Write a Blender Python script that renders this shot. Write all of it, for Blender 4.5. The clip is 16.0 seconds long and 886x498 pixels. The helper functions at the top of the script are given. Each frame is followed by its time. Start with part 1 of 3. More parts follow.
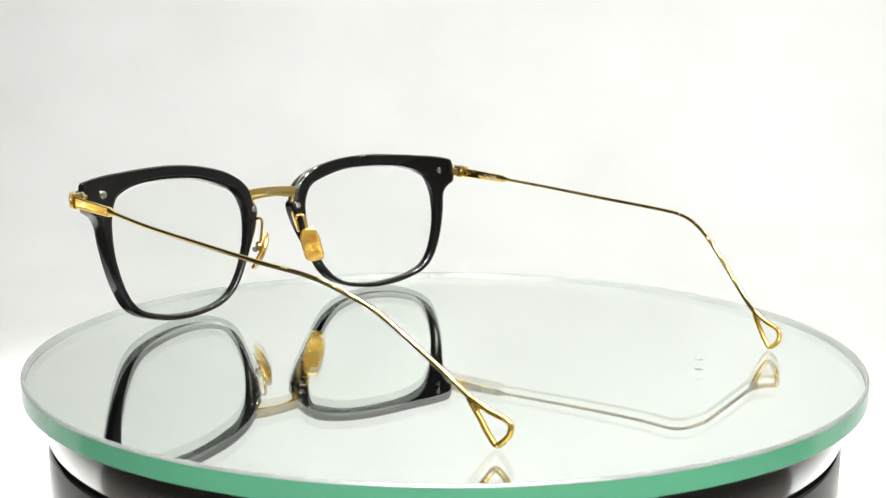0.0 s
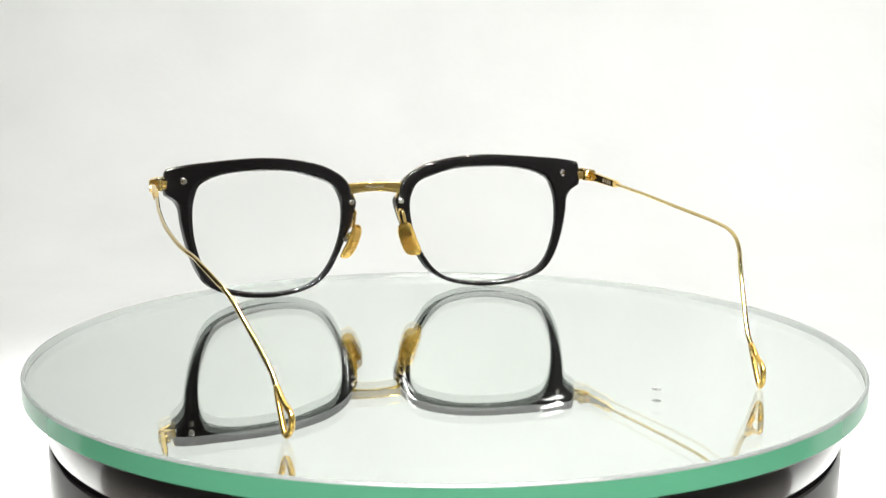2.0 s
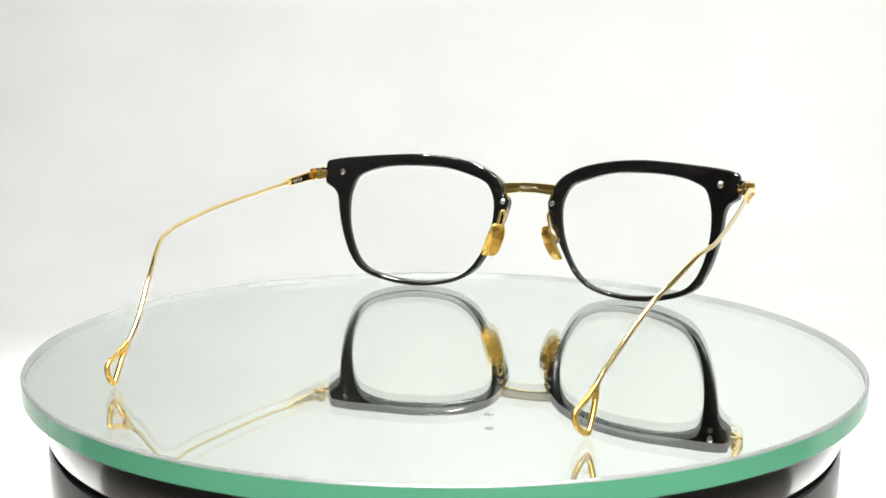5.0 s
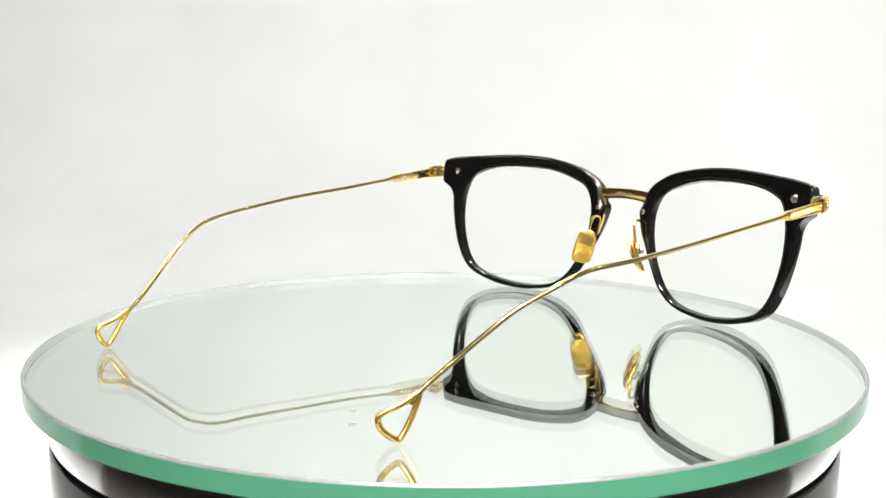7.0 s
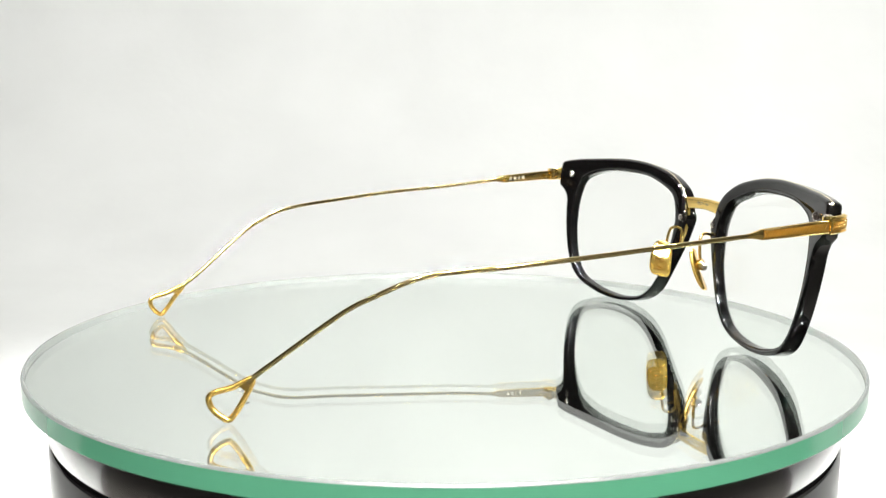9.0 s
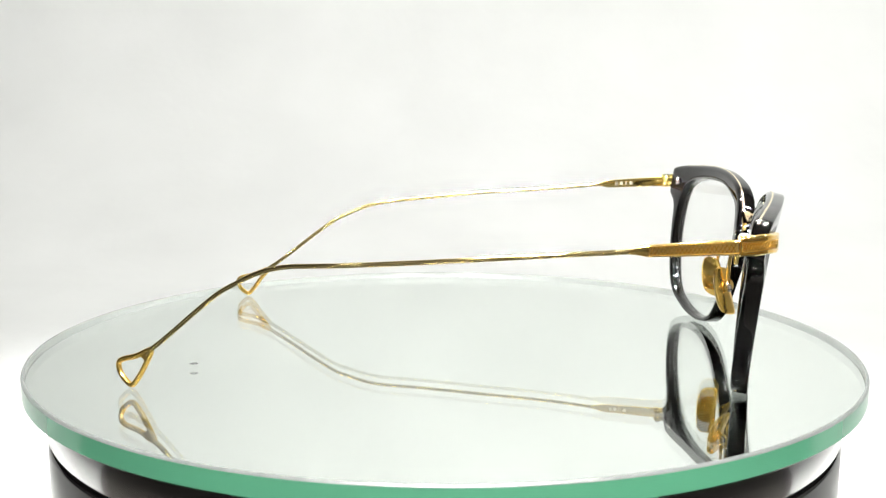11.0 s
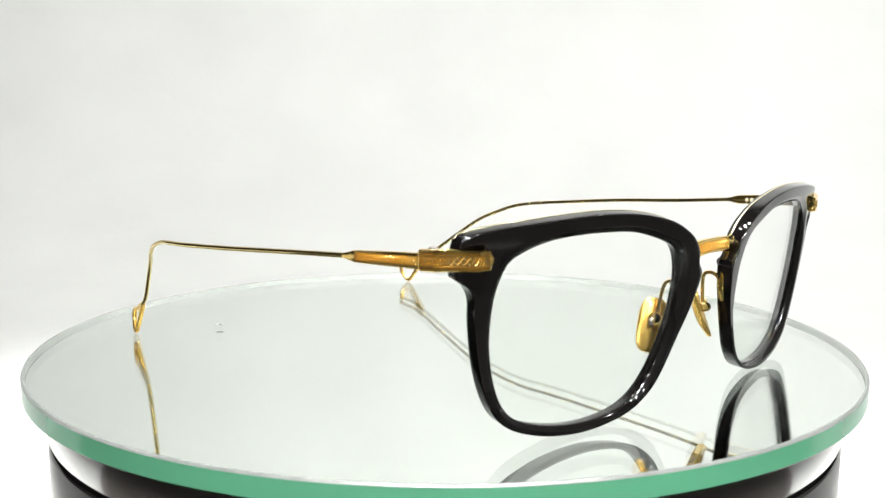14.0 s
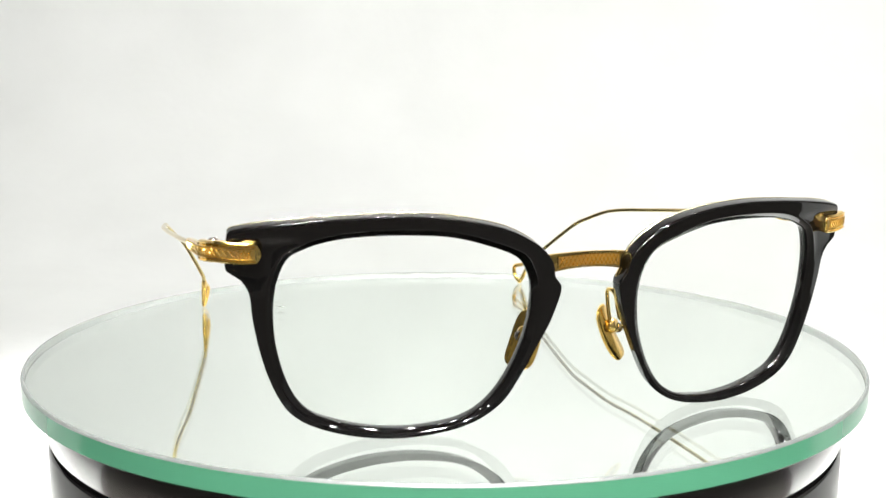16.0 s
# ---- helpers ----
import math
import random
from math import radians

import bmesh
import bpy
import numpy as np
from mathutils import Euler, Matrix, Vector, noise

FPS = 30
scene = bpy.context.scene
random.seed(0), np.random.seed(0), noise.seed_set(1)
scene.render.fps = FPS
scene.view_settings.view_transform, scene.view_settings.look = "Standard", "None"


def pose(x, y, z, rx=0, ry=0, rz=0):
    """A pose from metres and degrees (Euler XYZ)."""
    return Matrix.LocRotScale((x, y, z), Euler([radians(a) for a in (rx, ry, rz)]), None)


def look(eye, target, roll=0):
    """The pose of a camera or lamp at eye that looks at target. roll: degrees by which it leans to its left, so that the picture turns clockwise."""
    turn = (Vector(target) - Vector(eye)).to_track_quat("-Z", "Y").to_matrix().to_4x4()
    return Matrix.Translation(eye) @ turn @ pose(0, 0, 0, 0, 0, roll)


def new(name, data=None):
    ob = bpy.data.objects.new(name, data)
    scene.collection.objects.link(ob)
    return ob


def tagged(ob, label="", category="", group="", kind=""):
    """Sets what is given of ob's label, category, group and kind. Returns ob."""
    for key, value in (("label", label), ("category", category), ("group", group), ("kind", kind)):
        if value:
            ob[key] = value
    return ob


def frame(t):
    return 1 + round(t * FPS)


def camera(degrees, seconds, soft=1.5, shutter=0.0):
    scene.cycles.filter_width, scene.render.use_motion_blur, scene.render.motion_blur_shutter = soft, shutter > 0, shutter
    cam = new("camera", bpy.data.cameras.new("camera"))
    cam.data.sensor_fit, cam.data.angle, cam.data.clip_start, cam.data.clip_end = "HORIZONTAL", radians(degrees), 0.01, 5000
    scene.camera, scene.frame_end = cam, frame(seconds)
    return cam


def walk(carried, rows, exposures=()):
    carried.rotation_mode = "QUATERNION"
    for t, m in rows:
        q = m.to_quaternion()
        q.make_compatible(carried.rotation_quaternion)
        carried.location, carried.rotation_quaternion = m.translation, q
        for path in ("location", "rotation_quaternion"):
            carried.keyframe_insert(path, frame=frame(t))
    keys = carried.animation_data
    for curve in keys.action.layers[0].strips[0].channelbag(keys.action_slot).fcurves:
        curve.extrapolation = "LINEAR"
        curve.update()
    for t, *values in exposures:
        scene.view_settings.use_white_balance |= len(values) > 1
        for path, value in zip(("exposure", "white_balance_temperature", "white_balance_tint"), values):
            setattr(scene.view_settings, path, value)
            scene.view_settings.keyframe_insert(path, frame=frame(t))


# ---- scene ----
cam = camera(44.606, 16.0, soft=1.25)
EYE = pose(0.00033, -0.27575, 0.06613, 90 - 8.666, 0, 0.188) @ pose(0, 0, 0, 0, 0, 0.2345)
walk(cam, [(0.0, EYE), (16.0, EYE)], exposures=[(0.0, 0.07), (12.5, 0.07), (14.5, 0.09), (16.0, 0.13)])
cam.data.dof.use_dof = True
cam.data.dof.focus_distance = 0.258
cam.data.dof.aperture_fstop = 46.0

MM = 0.001
DISC_R = 0.1036         # glass disc, 206 mm across
DISC_T = 0.005
DRUM_R = 0.0985

# ---- light ----
world = bpy.data.worlds.new("room_air")
world.use_nodes = True
world.node_tree.nodes["Background"].inputs["Color"].default_value = (0.9, 0.95, 1.0, 1)
world.node_tree.nodes["Background"].inputs["Strength"].default_value = 0.05
scene.world = world

# place, target, watts
LAMPS = [
    ((-0.50, -0.66, 0.86), (-0.45, -0.60, 0.0), 1.2), ((-0.17, -0.66, 0.86), (-0.15, -0.60, 0.0), 2.7), ((0.18, -0.66, 0.86), (0.15, -0.60, 0.0), 2.7), ((0.54, -0.66, 0.86), (0.45, -0.60, 0.0), 2.7),
    ((-0.42, -0.76, 0.60), (0.0, 0.0, 0.03), 0.5), ((-0.13, -0.76, 0.62), (0.0, 0.0, 0.03), 0.7), ((0.15, -0.76, 0.62), (0.0, 0.0, 0.03), 0.8), ((0.46, -0.76, 0.60), (0.0, 0.0, 0.03), 0.8),
    ((-0.46, 0.28, 0.82), (-0.3, 0.75, 0.42), 0.16), ((-0.06, 0.28, 0.82), (-0.06, 0.75, 0.38), 1.25), ((0.32, 0.28, 0.82), (0.26, 0.75, 0.40), 1.38), ((0.66, 0.30, 0.82), (0.5, 0.75, 0.40), 1.5),
    ((-0.36, 0.02, 1.12), (0.0, 0.1, 0.0), 0.3), ((-0.10, -0.10, 1.15), (0.0, 0.1, 0.0), 0.6), ((0.14, 0.08, 1.15), (0.0, 0.1, 0.0), 0.6), ((0.36, -0.06, 1.15), (0.1, 0.1, 0.0), 0.7), ((0.80, 0.02, 1.00), (0.1, 0.1, 0.0), 0.8), ((-0.80, -0.10, 0.90), (0.0, 0.0, 0.0), 0.25),
]

# narrow spots that light the turntable alone
SPOTS = [((-0.12, -0.62, 0.92), 0.42), ((0.14, -0.60, 0.94), 0.48), ((-0.16, 0.08, 1.15), 0.42), ((0.10, 0.10, 1.15), 0.42), ((0.36, -0.36, 1.05), 0.38)]


def spotlight(place, target, watts, radius=0.022, spread=180):
    data = bpy.data.lights.new("ceiling_lamp", "AREA")
    data.shape, data.size, data.energy = "DISK", 2 * radius, watts
    data.color = (0.995, 0.992, 0.958)
    data.spread = radians(spread)
    lamp = new("ceiling_lamp", data)
    lamp.matrix_world = look(place, target)
    return lamp


for place, target, watts in LAMPS:
    spotlight(place, target, watts)
for place, watts in SPOTS:
    spotlight(place, (0.0, 0.0, 0.03), watts, 0.03, 24)


# ---- materials ----
def material(name, color, rough=0.5, metal=0.0, coat=0.0, ior=1.5):
    mat = bpy.data.materials.new(name)
    mat.use_nodes = True
    b = mat.node_tree.nodes["Principled BSDF"]
    b.inputs["Base Color"].default_value = (*color, 1)
    b.inputs["Roughness"].default_value = rough
    b.inputs["Metallic"].default_value = metal
    b.inputs["IOR"].default_value = ior
    b.inputs["Coat Weight"].default_value = coat
    b.inputs["Coat Roughness"].default_value = 0.03
    return mat


def mottled(mat, low, high, scale, detail=4.0, socket="Base Color", coords="Object"):
    """Noise between two colours or two values on one input of the surface."""
    n, l = mat.node_tree.nodes, mat.node_tree.links
    tc = n.new("ShaderNodeTexCoord")
    no = n.new("ShaderNodeTexNoise")
    no.inputs["Scale"].default_value, no.inputs["Detail"].default_value = scale, detail
    ramp = n.new("ShaderNodeValToRGB")
    ramp.color_ramp.elements[0].position, ramp.color_ramp.elements[1].position = 0.32, 0.68
    ramp.color_ramp.elements[0].color = (*low, 1) if isinstance(low, tuple) else (low, low, low, 1)
    ramp.color_ramp.elements[1].color = (*high, 1) if isinstance(high, tuple) else (high, high, high, 1)
    l.new(tc.outputs[coords], no.inputs["Vector"])
    l.new(no.outputs["Fac"], ramp.inputs["Fac"])
    l.new(ramp.outputs["Color"], n["Principled BSDF"].inputs[socket])
    return mat


def bumped(mat, scale, strength, distance):
    n, l = mat.node_tree.nodes, mat.node_tree.links
    tc = n.new("ShaderNodeTexCoord")
    no = n.new("ShaderNodeTexNoise")
    no.inputs["Scale"].default_value, no.inputs["Detail"].default_value = scale, 5.0
    bu = n.new("ShaderNodeBump")
    bu.inputs["Strength"].default_value, bu.inputs["Distance"].default_value = strength, distance
    l.new(tc.outputs["Object"], no.inputs["Vector"])
    l.new(no.outputs["Fac"], bu.inputs["Height"])
    l.new(bu.outputs["Normal"], n["Principled BSDF"].inputs["Normal"])
    return mat


PAPER = bumped(mottled(material("white_paper", (0.86, 0.87, 0.86), 0.9), (0.80, 0.81, 0.80), (0.89, 0.90, 0.89), 5.0), 9.0, 0.35, 0.01)
WALL = mottled(material("wall_paint", (0.8, 0.8, 0.78), 0.9), (0.76, 0.76, 0.74), (0.84, 0.84, 0.82), 1.5)
TABLE = mottled(material("dark_table", (0.12, 0.11, 0.10), 0.5), (0.10, 0.09, 0.08), (0.14, 0.13, 0.12), 6.0)
# tones for unseen walls, set by what the gloss and gold should reflect
UNSEEN_DARK = mottled(material("unseen_dark_wall", (0.08, 0.08, 0.08), 0.9), (0.06, 0.06, 0.06), (0.1, 0.1, 0.1), 1.5)
UNSEEN_GREY = mottled(material("unseen_grey_wall", (0.6, 0.6, 0.59), 0.9), (0.57, 0.57, 0.56), (0.63, 0.63, 0.62), 1.5)
UNSEEN_DIM = mottled(material("unseen_dim_wall", (0.20, 0.20, 0.197), 0.9), (0.18, 0.18, 0.176), (0.22, 0.22, 0.217), 1.5)
ACETATE = mottled(material("black_acetate", (0.0017, 0.0015, 0.0015), 0.04, coat=0.0, ior=1.5), 0.02, 0.05, 400.0, socket="Roughness")
GOLD = mottled(material("polished_gold", (1.0, 0.71, 0.23), 0.10, 1.0), 0.03, 0.08, 900.0, socket="Roughness")
GOLD_MATT = bumped(material("satin_gold", (0.95, 0.62, 0.15), 0.20, 1.0), 1500.0, 0.3, 0.0001)
# the same gold, darkened to paint shade between the engraved ridges
GOLD_SHADED = material("shaded_gold", (0.66, 0.44, 0.14), 0.30, 1.0)
GOLD_PALE = material("pale_gold", (0.92, 0.82, 0.58), 0.22, 1.0)
STEEL = material("screw_steel", (0.62, 0.58, 0.54), 0.15, 1.0)
DRUM = mottled(material("black_lacquer", (0.012, 0.011, 0.011), 0.12, coat=0.2), 0.09, 0.2, 60.0, socket="Roughness")
GOLD_WIRE = mottled(material("drawn_gold_wire", (0.74, 0.58, 0.25), 0.08, 1.0), 0.04, 0.10, 900.0, socket="Roughness")
GROOVE = material("groove_black", (0.004, 0.004, 0.004), 0.6)
PRINT = material("grey_print", (0.008, 0.008, 0.008), 0.35)
STAMP = material("pale_stamp", (0.20, 0.17, 0.12), 0.4)
SMUDGE = material("grey_smudge", (0.08, 0.083, 0.08), 0.6)


def clear_glass(name, tint, rough=0.0, ior=1.5):
    mat = bpy.data.materials.new(name)
    mat.use_nodes = True
    n, l = mat.node_tree.nodes, mat.node_tree.links
    n.remove(n["Principled BSDF"])
    g = n.new("ShaderNodeBsdfGlass")
    g.inputs["Color"].default_value = (*tint, 1)
    g.inputs["Roughness"].default_value, g.inputs["IOR"].default_value = rough, ior
    l.new(g.outputs[0], n["Material Output"].inputs["Surface"])
    return mat


def lens_glass():
    """A coated lens: clear, with gloss by Fresnel."""
    mat = bpy.data.materials.new("lens_clear")
    mat.use_nodes = True
    n, l = mat.node_tree.nodes, mat.node_tree.links
    n.remove(n["Principled BSDF"])
    t, g, m = n.new("ShaderNodeBsdfTransparent"), n.new("ShaderNodeBsdfGlossy"), n.new("ShaderNodeMixShader")
    t.inputs["Color"].default_value = (0.99, 0.995, 0.99, 1)
    g.inputs["Roughness"].default_value = 0.02
    w, p, k = n.new("ShaderNodeLayerWeight"), n.new("ShaderNodeMath"), n.new("ShaderNodeMath")
    p.operation, k.operation = "POWER", "MULTIPLY_ADD"
    p.inputs[1].default_value, k.inputs[1].default_value, k.inputs[2].default_value = 4.0, 0.45, 0.012
    l.new(w.outputs["Facing"], p.inputs[0])
    l.new(p.outputs[0], k.inputs[0])
    l.new(k.outputs[0], m.inputs[0])
    l.new(t.outputs[0], m.inputs[1])
    l.new(g.outputs[0], m.inputs[2])
    l.new(m.outputs[0], n["Material Output"].inputs["Surface"])
    return mat


def green_edge():
    """Ground glass edge: green, lets light through, with a soft gloss."""
    mat = bpy.data.materials.new("green_glass_edge")
    mat.use_nodes = True
    n, l = mat.node_tree.nodes, mat.node_tree.links
    b = n["Principled BSDF"]
    b.inputs["Base Color"].default_value = (0.062, 0.22, 0.132, 1)
    b.inputs["Roughness"].default_value = 0.10
    b.inputs["IOR"].default_value = 1.6
    t, m = n.new("ShaderNodeBsdfTransparent"), n.new("ShaderNodeMixShader")
    t.inputs["Color"].default_value = (0.72, 0.95, 0.84, 1)
    m.inputs[0].default_value = 0.1
    l.new(b.outputs[0], m.inputs[1])
    l.new(t.outputs[0], m.inputs[2])
    l.new(m.outputs[0], n["Material Output"].inputs["Surface"])
    return mat


LENS = lens_glass()
GLASS_TOP = clear_glass("plate_glass", (0.982, 1.0, 0.987), ior=1.44)
GLASS_EDGE = green_edge()
# flat grey in place of the light reflected inside the far glass edge
EDGE_REFLECTION = mottled(material("inner_reflection_grey", (0.11, 0.115, 0.113), 0.3), (0.10, 0.105, 0.103), (0.12, 0.125, 0.123), 300.0)
GLASS_CHAMFER = mottled(material("ground_chamfer", (0.08, 0.086, 0.083), 0.3), (0.07, 0.076, 0.073), (0.095, 0.1, 0.098), 400.0)
MIRROR = material("silvered_mirror", (0.975, 0.99, 0.98), 0.0, 1.0)


# ---- building helpers ----
def finish(name, bm, mat, sharp=40):
    bmesh.ops.recalc_face_normals(bm, faces=bm.faces)
    if name == "glass_top" and sum(f.normal.z for f in bm.faces) < 0:
        bmesh.ops.reverse_faces(bm, faces=bm.faces)
    me = bpy.data.meshes.new(name)
    bm.to_mesh(me)
    bm.free()
    for f in me.polygons:
        f.use_smooth = True
    me.set_sharp_from_angle(angle=radians(sharp))
    me.materials.append(mat)
    return me


def part(name, bm, mat, parent, label="", sharp=40):
    ob = new(name, finish(name, bm, mat, sharp))
    ob.parent = parent
    if label:
        ob["label"] = label
    return ob


def smooth_path(points, steps=8, closed=False):
    """A Catmull-Rom line through the points."""
    p = [Vector(q) for q in points]
    n = len(p)
    ends = (lambda i: p[i % n]) if closed else (lambda i: p[i] if 0 <= i < n else (2 * p[0] - p[1] if i < 0 else 2 * p[-1] - p[-2]))
    line = []
    for i in range(n if closed else n - 1):
        a, b, c, d = ends(i - 1), ends(i), ends(i + 1), ends(i + 2)
        for k in range(steps):
            u = k / steps
            line.append(0.5 * (2 * b + (c - a) * u + (2 * a - 5 * b + 4 * c - d) * u * u + (3 * b - a - 3 * c + d) * u ** 3))
    if not closed:
        line.append(p[-1].copy())
    return line


def loft(bm, loops, closed_tube=False, cap=True):
    """Skin a row of closed loops of the same length."""
    rings = [[bm.verts.new(v) for v in loop] for loop in loops]
    n = len(rings[0])
    pairs = list(zip(rings, rings[1:])) + ([(rings[-1], rings[0])] if closed_tube else [])
    for a, b in pairs:
        for i in range(n):
            j = (i + 1) % n
            bm.faces.new((a[i], a[j], b[j], b[i]))
    if cap and not closed_tube:
        bm.faces.new(rings[0][::-1])
        bm.faces.new(rings[-1])
    return rings


def sweep(bm, path, width, height, up=(0, 0, 1), closed=False, round_=0.25, corners=3):
    """A rounded-box section swept along a path; width and height are numbers or functions of 0..1."""
    up = Vector(up)
    n = len(path)
    loops = []
    for i, q in enumerate(path):
        a = path[(i - 1) % n] if closed or i else q
        b = path[(i + 1) % n] if closed or i < n - 1 else q
        t = (b - a).normalized()
        side = t.cross(up).normalized()
        top = side.cross(t).normalized()
        u = i / (n - 1)
        w = (width(u) if callable(width) else width[i] if isinstance(width, list) else width) / 2
        h = (height(u) if callable(height) else height[i] if isinstance(height, list) else height) / 2
        r = min(w, h) * 2 * round_
        loop = []
        for cx, cz, start in ((1, 1, 0), (-1, 1, 90), (-1, -1, 180), (1, -1, 270)):
            for k in range(corners + 1):
                g = radians(start + 90 * k / corners)
                loop.append(q + side * (cx * (w - r) + r * math.cos(g)) + top * (cz * (h - r) + r * math.sin(g)))
        loops.append(loop)
    loft(bm, loops, closed)
    return bm


def tube(bm, path, radius, sides=10, closed=False, up=(0.31, 0.2, 0.93)):
    n = len(path)
    loops = []
    up = Vector(up)
    for i, q in enumerate(path):
        a = path[(i - 1) % n] if closed or i else q
        b = path[(i + 1) % n] if closed or i < n - 1 else q
        t = (b - a).normalized()
        side = t.cross(up).normalized()
        top = side.cross(t)
        r = radius(i / (n - 1)) if callable(radius) else radius
        loops.append([q + side * r * math.cos(2 * math.pi * k / sides) + top * r * math.sin(2 * math.pi * k / sides) for k in range(sides)])
    loft(bm, loops, closed)
    return bm


def turned(bm, profile, sides=48, m=None):
    """A body of revolution about z from (radius, height) pairs, open at both ends unless a radius is 0."""
    m = m or Matrix()
    rings = []
    for r, z in profile:
        if r < 1e-9:
            rings.append([bm.verts.new(m @ Vector((0, 0, z)))])
        else:
            rings.append([bm.verts.new(m @ Vector((r * math.cos(2 * math.pi * k / sides), r * math.sin(2 * math.pi * k / sides), z))) for k in range(sides)])
    for a, b in zip(rings, rings[1:]):
        for k in range(sides):
            j = (k + 1) % sides
            if len(a) == 1:
                bm.faces.new((a[0], b[j], b[k]))
            elif len(b) == 1:
                bm.faces.new((a[k], a[j], b[0]))
            else:
                bm.faces.new((a[k], a[j], b[j], b[k]))
    return bm


def block(bm, size, m, bevel=0.0):
    v = bmesh.ops.create_cube(bm, size=1.0, matrix=m @ Matrix.Diagonal((*size, 1)))["verts"]
    if bevel:
        edges = list({e for q in v for e in q.link_edges})
        bmesh.ops.bevel(bm, geom=edges, offset=bevel, segments=2, affect="EDGES", profile=0.5)
    return bm


# ---- the room ----
def sheet(name, verts, faces, mat, label):
    me = bpy.data.meshes.new(name)
    me.from_pydata(verts, [], faces)
    me.materials.append(mat)
    return tagged(new(name, me), label, kind="structure")


def slab(name, lo, hi, mat, label):
    bm = bmesh.new()
    mid = [(a + b) / 2 for a, b in zip(lo, hi)]
    block(bm, [b - a for a, b in zip(lo, hi)], pose(*mid))
    return tagged(new(name, finish(name, bm, mat)), label, kind="structure")


TABLE_Z = -0.075


def backdrop():
    """A paper sweep: flat on the table, bent up behind into a wall."""
    bm = bmesh.new()
    line = [(-0.02 + 0.09 * k, 0.0) for k in range(6)]
    bend = 0.30
    line += [(0.45 + bend * math.sin(radians(a)), bend - bend * math.cos(radians(a))) for a in range(6, 91, 6)]
    line += [(0.75, bend + 0.1 * k) for k in range(1, 13)]
    xs = [-1.1 + 0.1 * k for k in range(23)]
    rows = []
    for y, z in line:
        rows.append([bm.verts.new((x, y + 0.006 * noise.noise((x * 2.1, y * 2, z * 2.1)), TABLE_Z + z + (0.004 * noise.noise((x * 1.7, y, z)) if z > 0.02 else 0))) for x in xs])
    for a, b in zip(rows, rows[1:]):
        for k in range(len(xs) - 1):
            bm.faces.new((a[k], a[k + 1], b[k + 1], b[k]))
    me = finish("backdrop", bm, PAPER, 60)
    return tagged(new("backdrop", me), "white seamless paper sweep behind the turntable, faintly creased", "backdrop", kind="structure")


backdrop()
slab("floor", (-1.6, -1.3, -1.05), (1.6, 1.3, -0.952), WALL, "plain pale floor of the room")
# ceiling and walls out of view, added with tones that shape the reflections
slab("ceiling", (-1.6, -1.3, 1.852), (1.6, 1.3, 1.95), UNSEEN_DIM, "unseen ceiling, darkened to keep reflections black")
slab("wall_north", (-1.5, 1.2, -0.95), (1.5, 1.3, 1.85), WALL, "plain white wall behind the paper")
slab("wall_south", (-1.5, -0.96, -0.95), (1.5, -0.86, 1.85), UNSEEN_DIM, "unseen wall behind the camera, darkened for reflections")
slab("wall_east", (1.5, -0.96, -0.95), (1.6, 1.3, 1.85), UNSEEN_GREY, "unseen side wall, grey set for reflections in the gold")
slab("wall_west", (-1.6, -0.96, -0.95), (-1.5, 1.3, 1.85), UNSEEN_DARK, "unseen side wall, darkened for contrast in reflections")


def table():
    top = tagged(new("table"), "plain dark table under the paper sweep", "table")
    top.matrix_world = pose(0, 0.1, -0.952)
    bm = bmesh.new()
    block(bm, (2.3, 1.4, 0.03), pose(0, 0, 0.952 + TABLE_Z - 0.02), 0.002)
    part("tabletop", bm, TABLE, top)
    for x in (-1.08, 1.08):
        for y in (-0.62, 0.62):
            bm = bmesh.new()
            block(bm, (0.05, 0.05, 0.952 + TABLE_Z - 0.035), pose(x, y, (0.952 + TABLE_Z - 0.035) / 2), 0.003)
            part("leg", bm, TABLE, top)


table()


# ---- the turntable ----
def turntable_base():
    base = tagged(new("turntable_base"), "glossy black round turntable base with a thin groove", "turntable")
    base.matrix_world = pose(0, 0, TABLE_Z)
    h = -TABLE_Z
    r = DRUM_R
    top, gap = h - DISC_T - 0.0005, h - 0.0155
    bm = bmesh.new()
    turned(bm, [(0, top), (r - 0.0008, top), (r - 0.0002, top - 0.0003), (r, top - 0.001), (r, gap + 0.0012), (r - 0.0004, gap + 0.0006), (r - 0.0015, gap + 0.0005)], 160)
    part("collar", bm, DRUM, base, "glossy black rotating collar")
    bm = bmesh.new()
    turned(bm, [(r - 0.0014, gap + 0.002), (r - 0.0014, gap - 0.002)], 160)
    part("groove", bm, GROOVE, base)
    bm = bmesh.new()
    turned(bm, [(r - 0.0015, gap - 0.0005), (r - 0.0004, gap - 0.0006), (r, gap - 0.0012), (r, 0.003), (r - 0.001, 0.0005), (r - 0.003, 0.0), (0, 0)], 160)
    part("body", bm, DRUM, base, "glossy black drum body")
    # unreadable lettering as plain bars
    for k, (w, hh) in enumerate(((0.0018, 0.0026), (0.0010, 0.0014), (0.0012, 0.0015), (0.0009, 0.0014), (0.0013, 0.0015), (0.0010, 0.0014), (0.0012, 0.0014))):
        a = radians(-141 + k * 1.5)
        bm = bmesh.new()
        block(bm, (0.0003, w, hh), pose(math.cos(a) * (r + 0.0001), math.sin(a) * (r + 0.0001), gap - 0.0085, 0, 0, math.degrees(a)))
        part("lettering_bar", bm, PRINT, base)
    return base


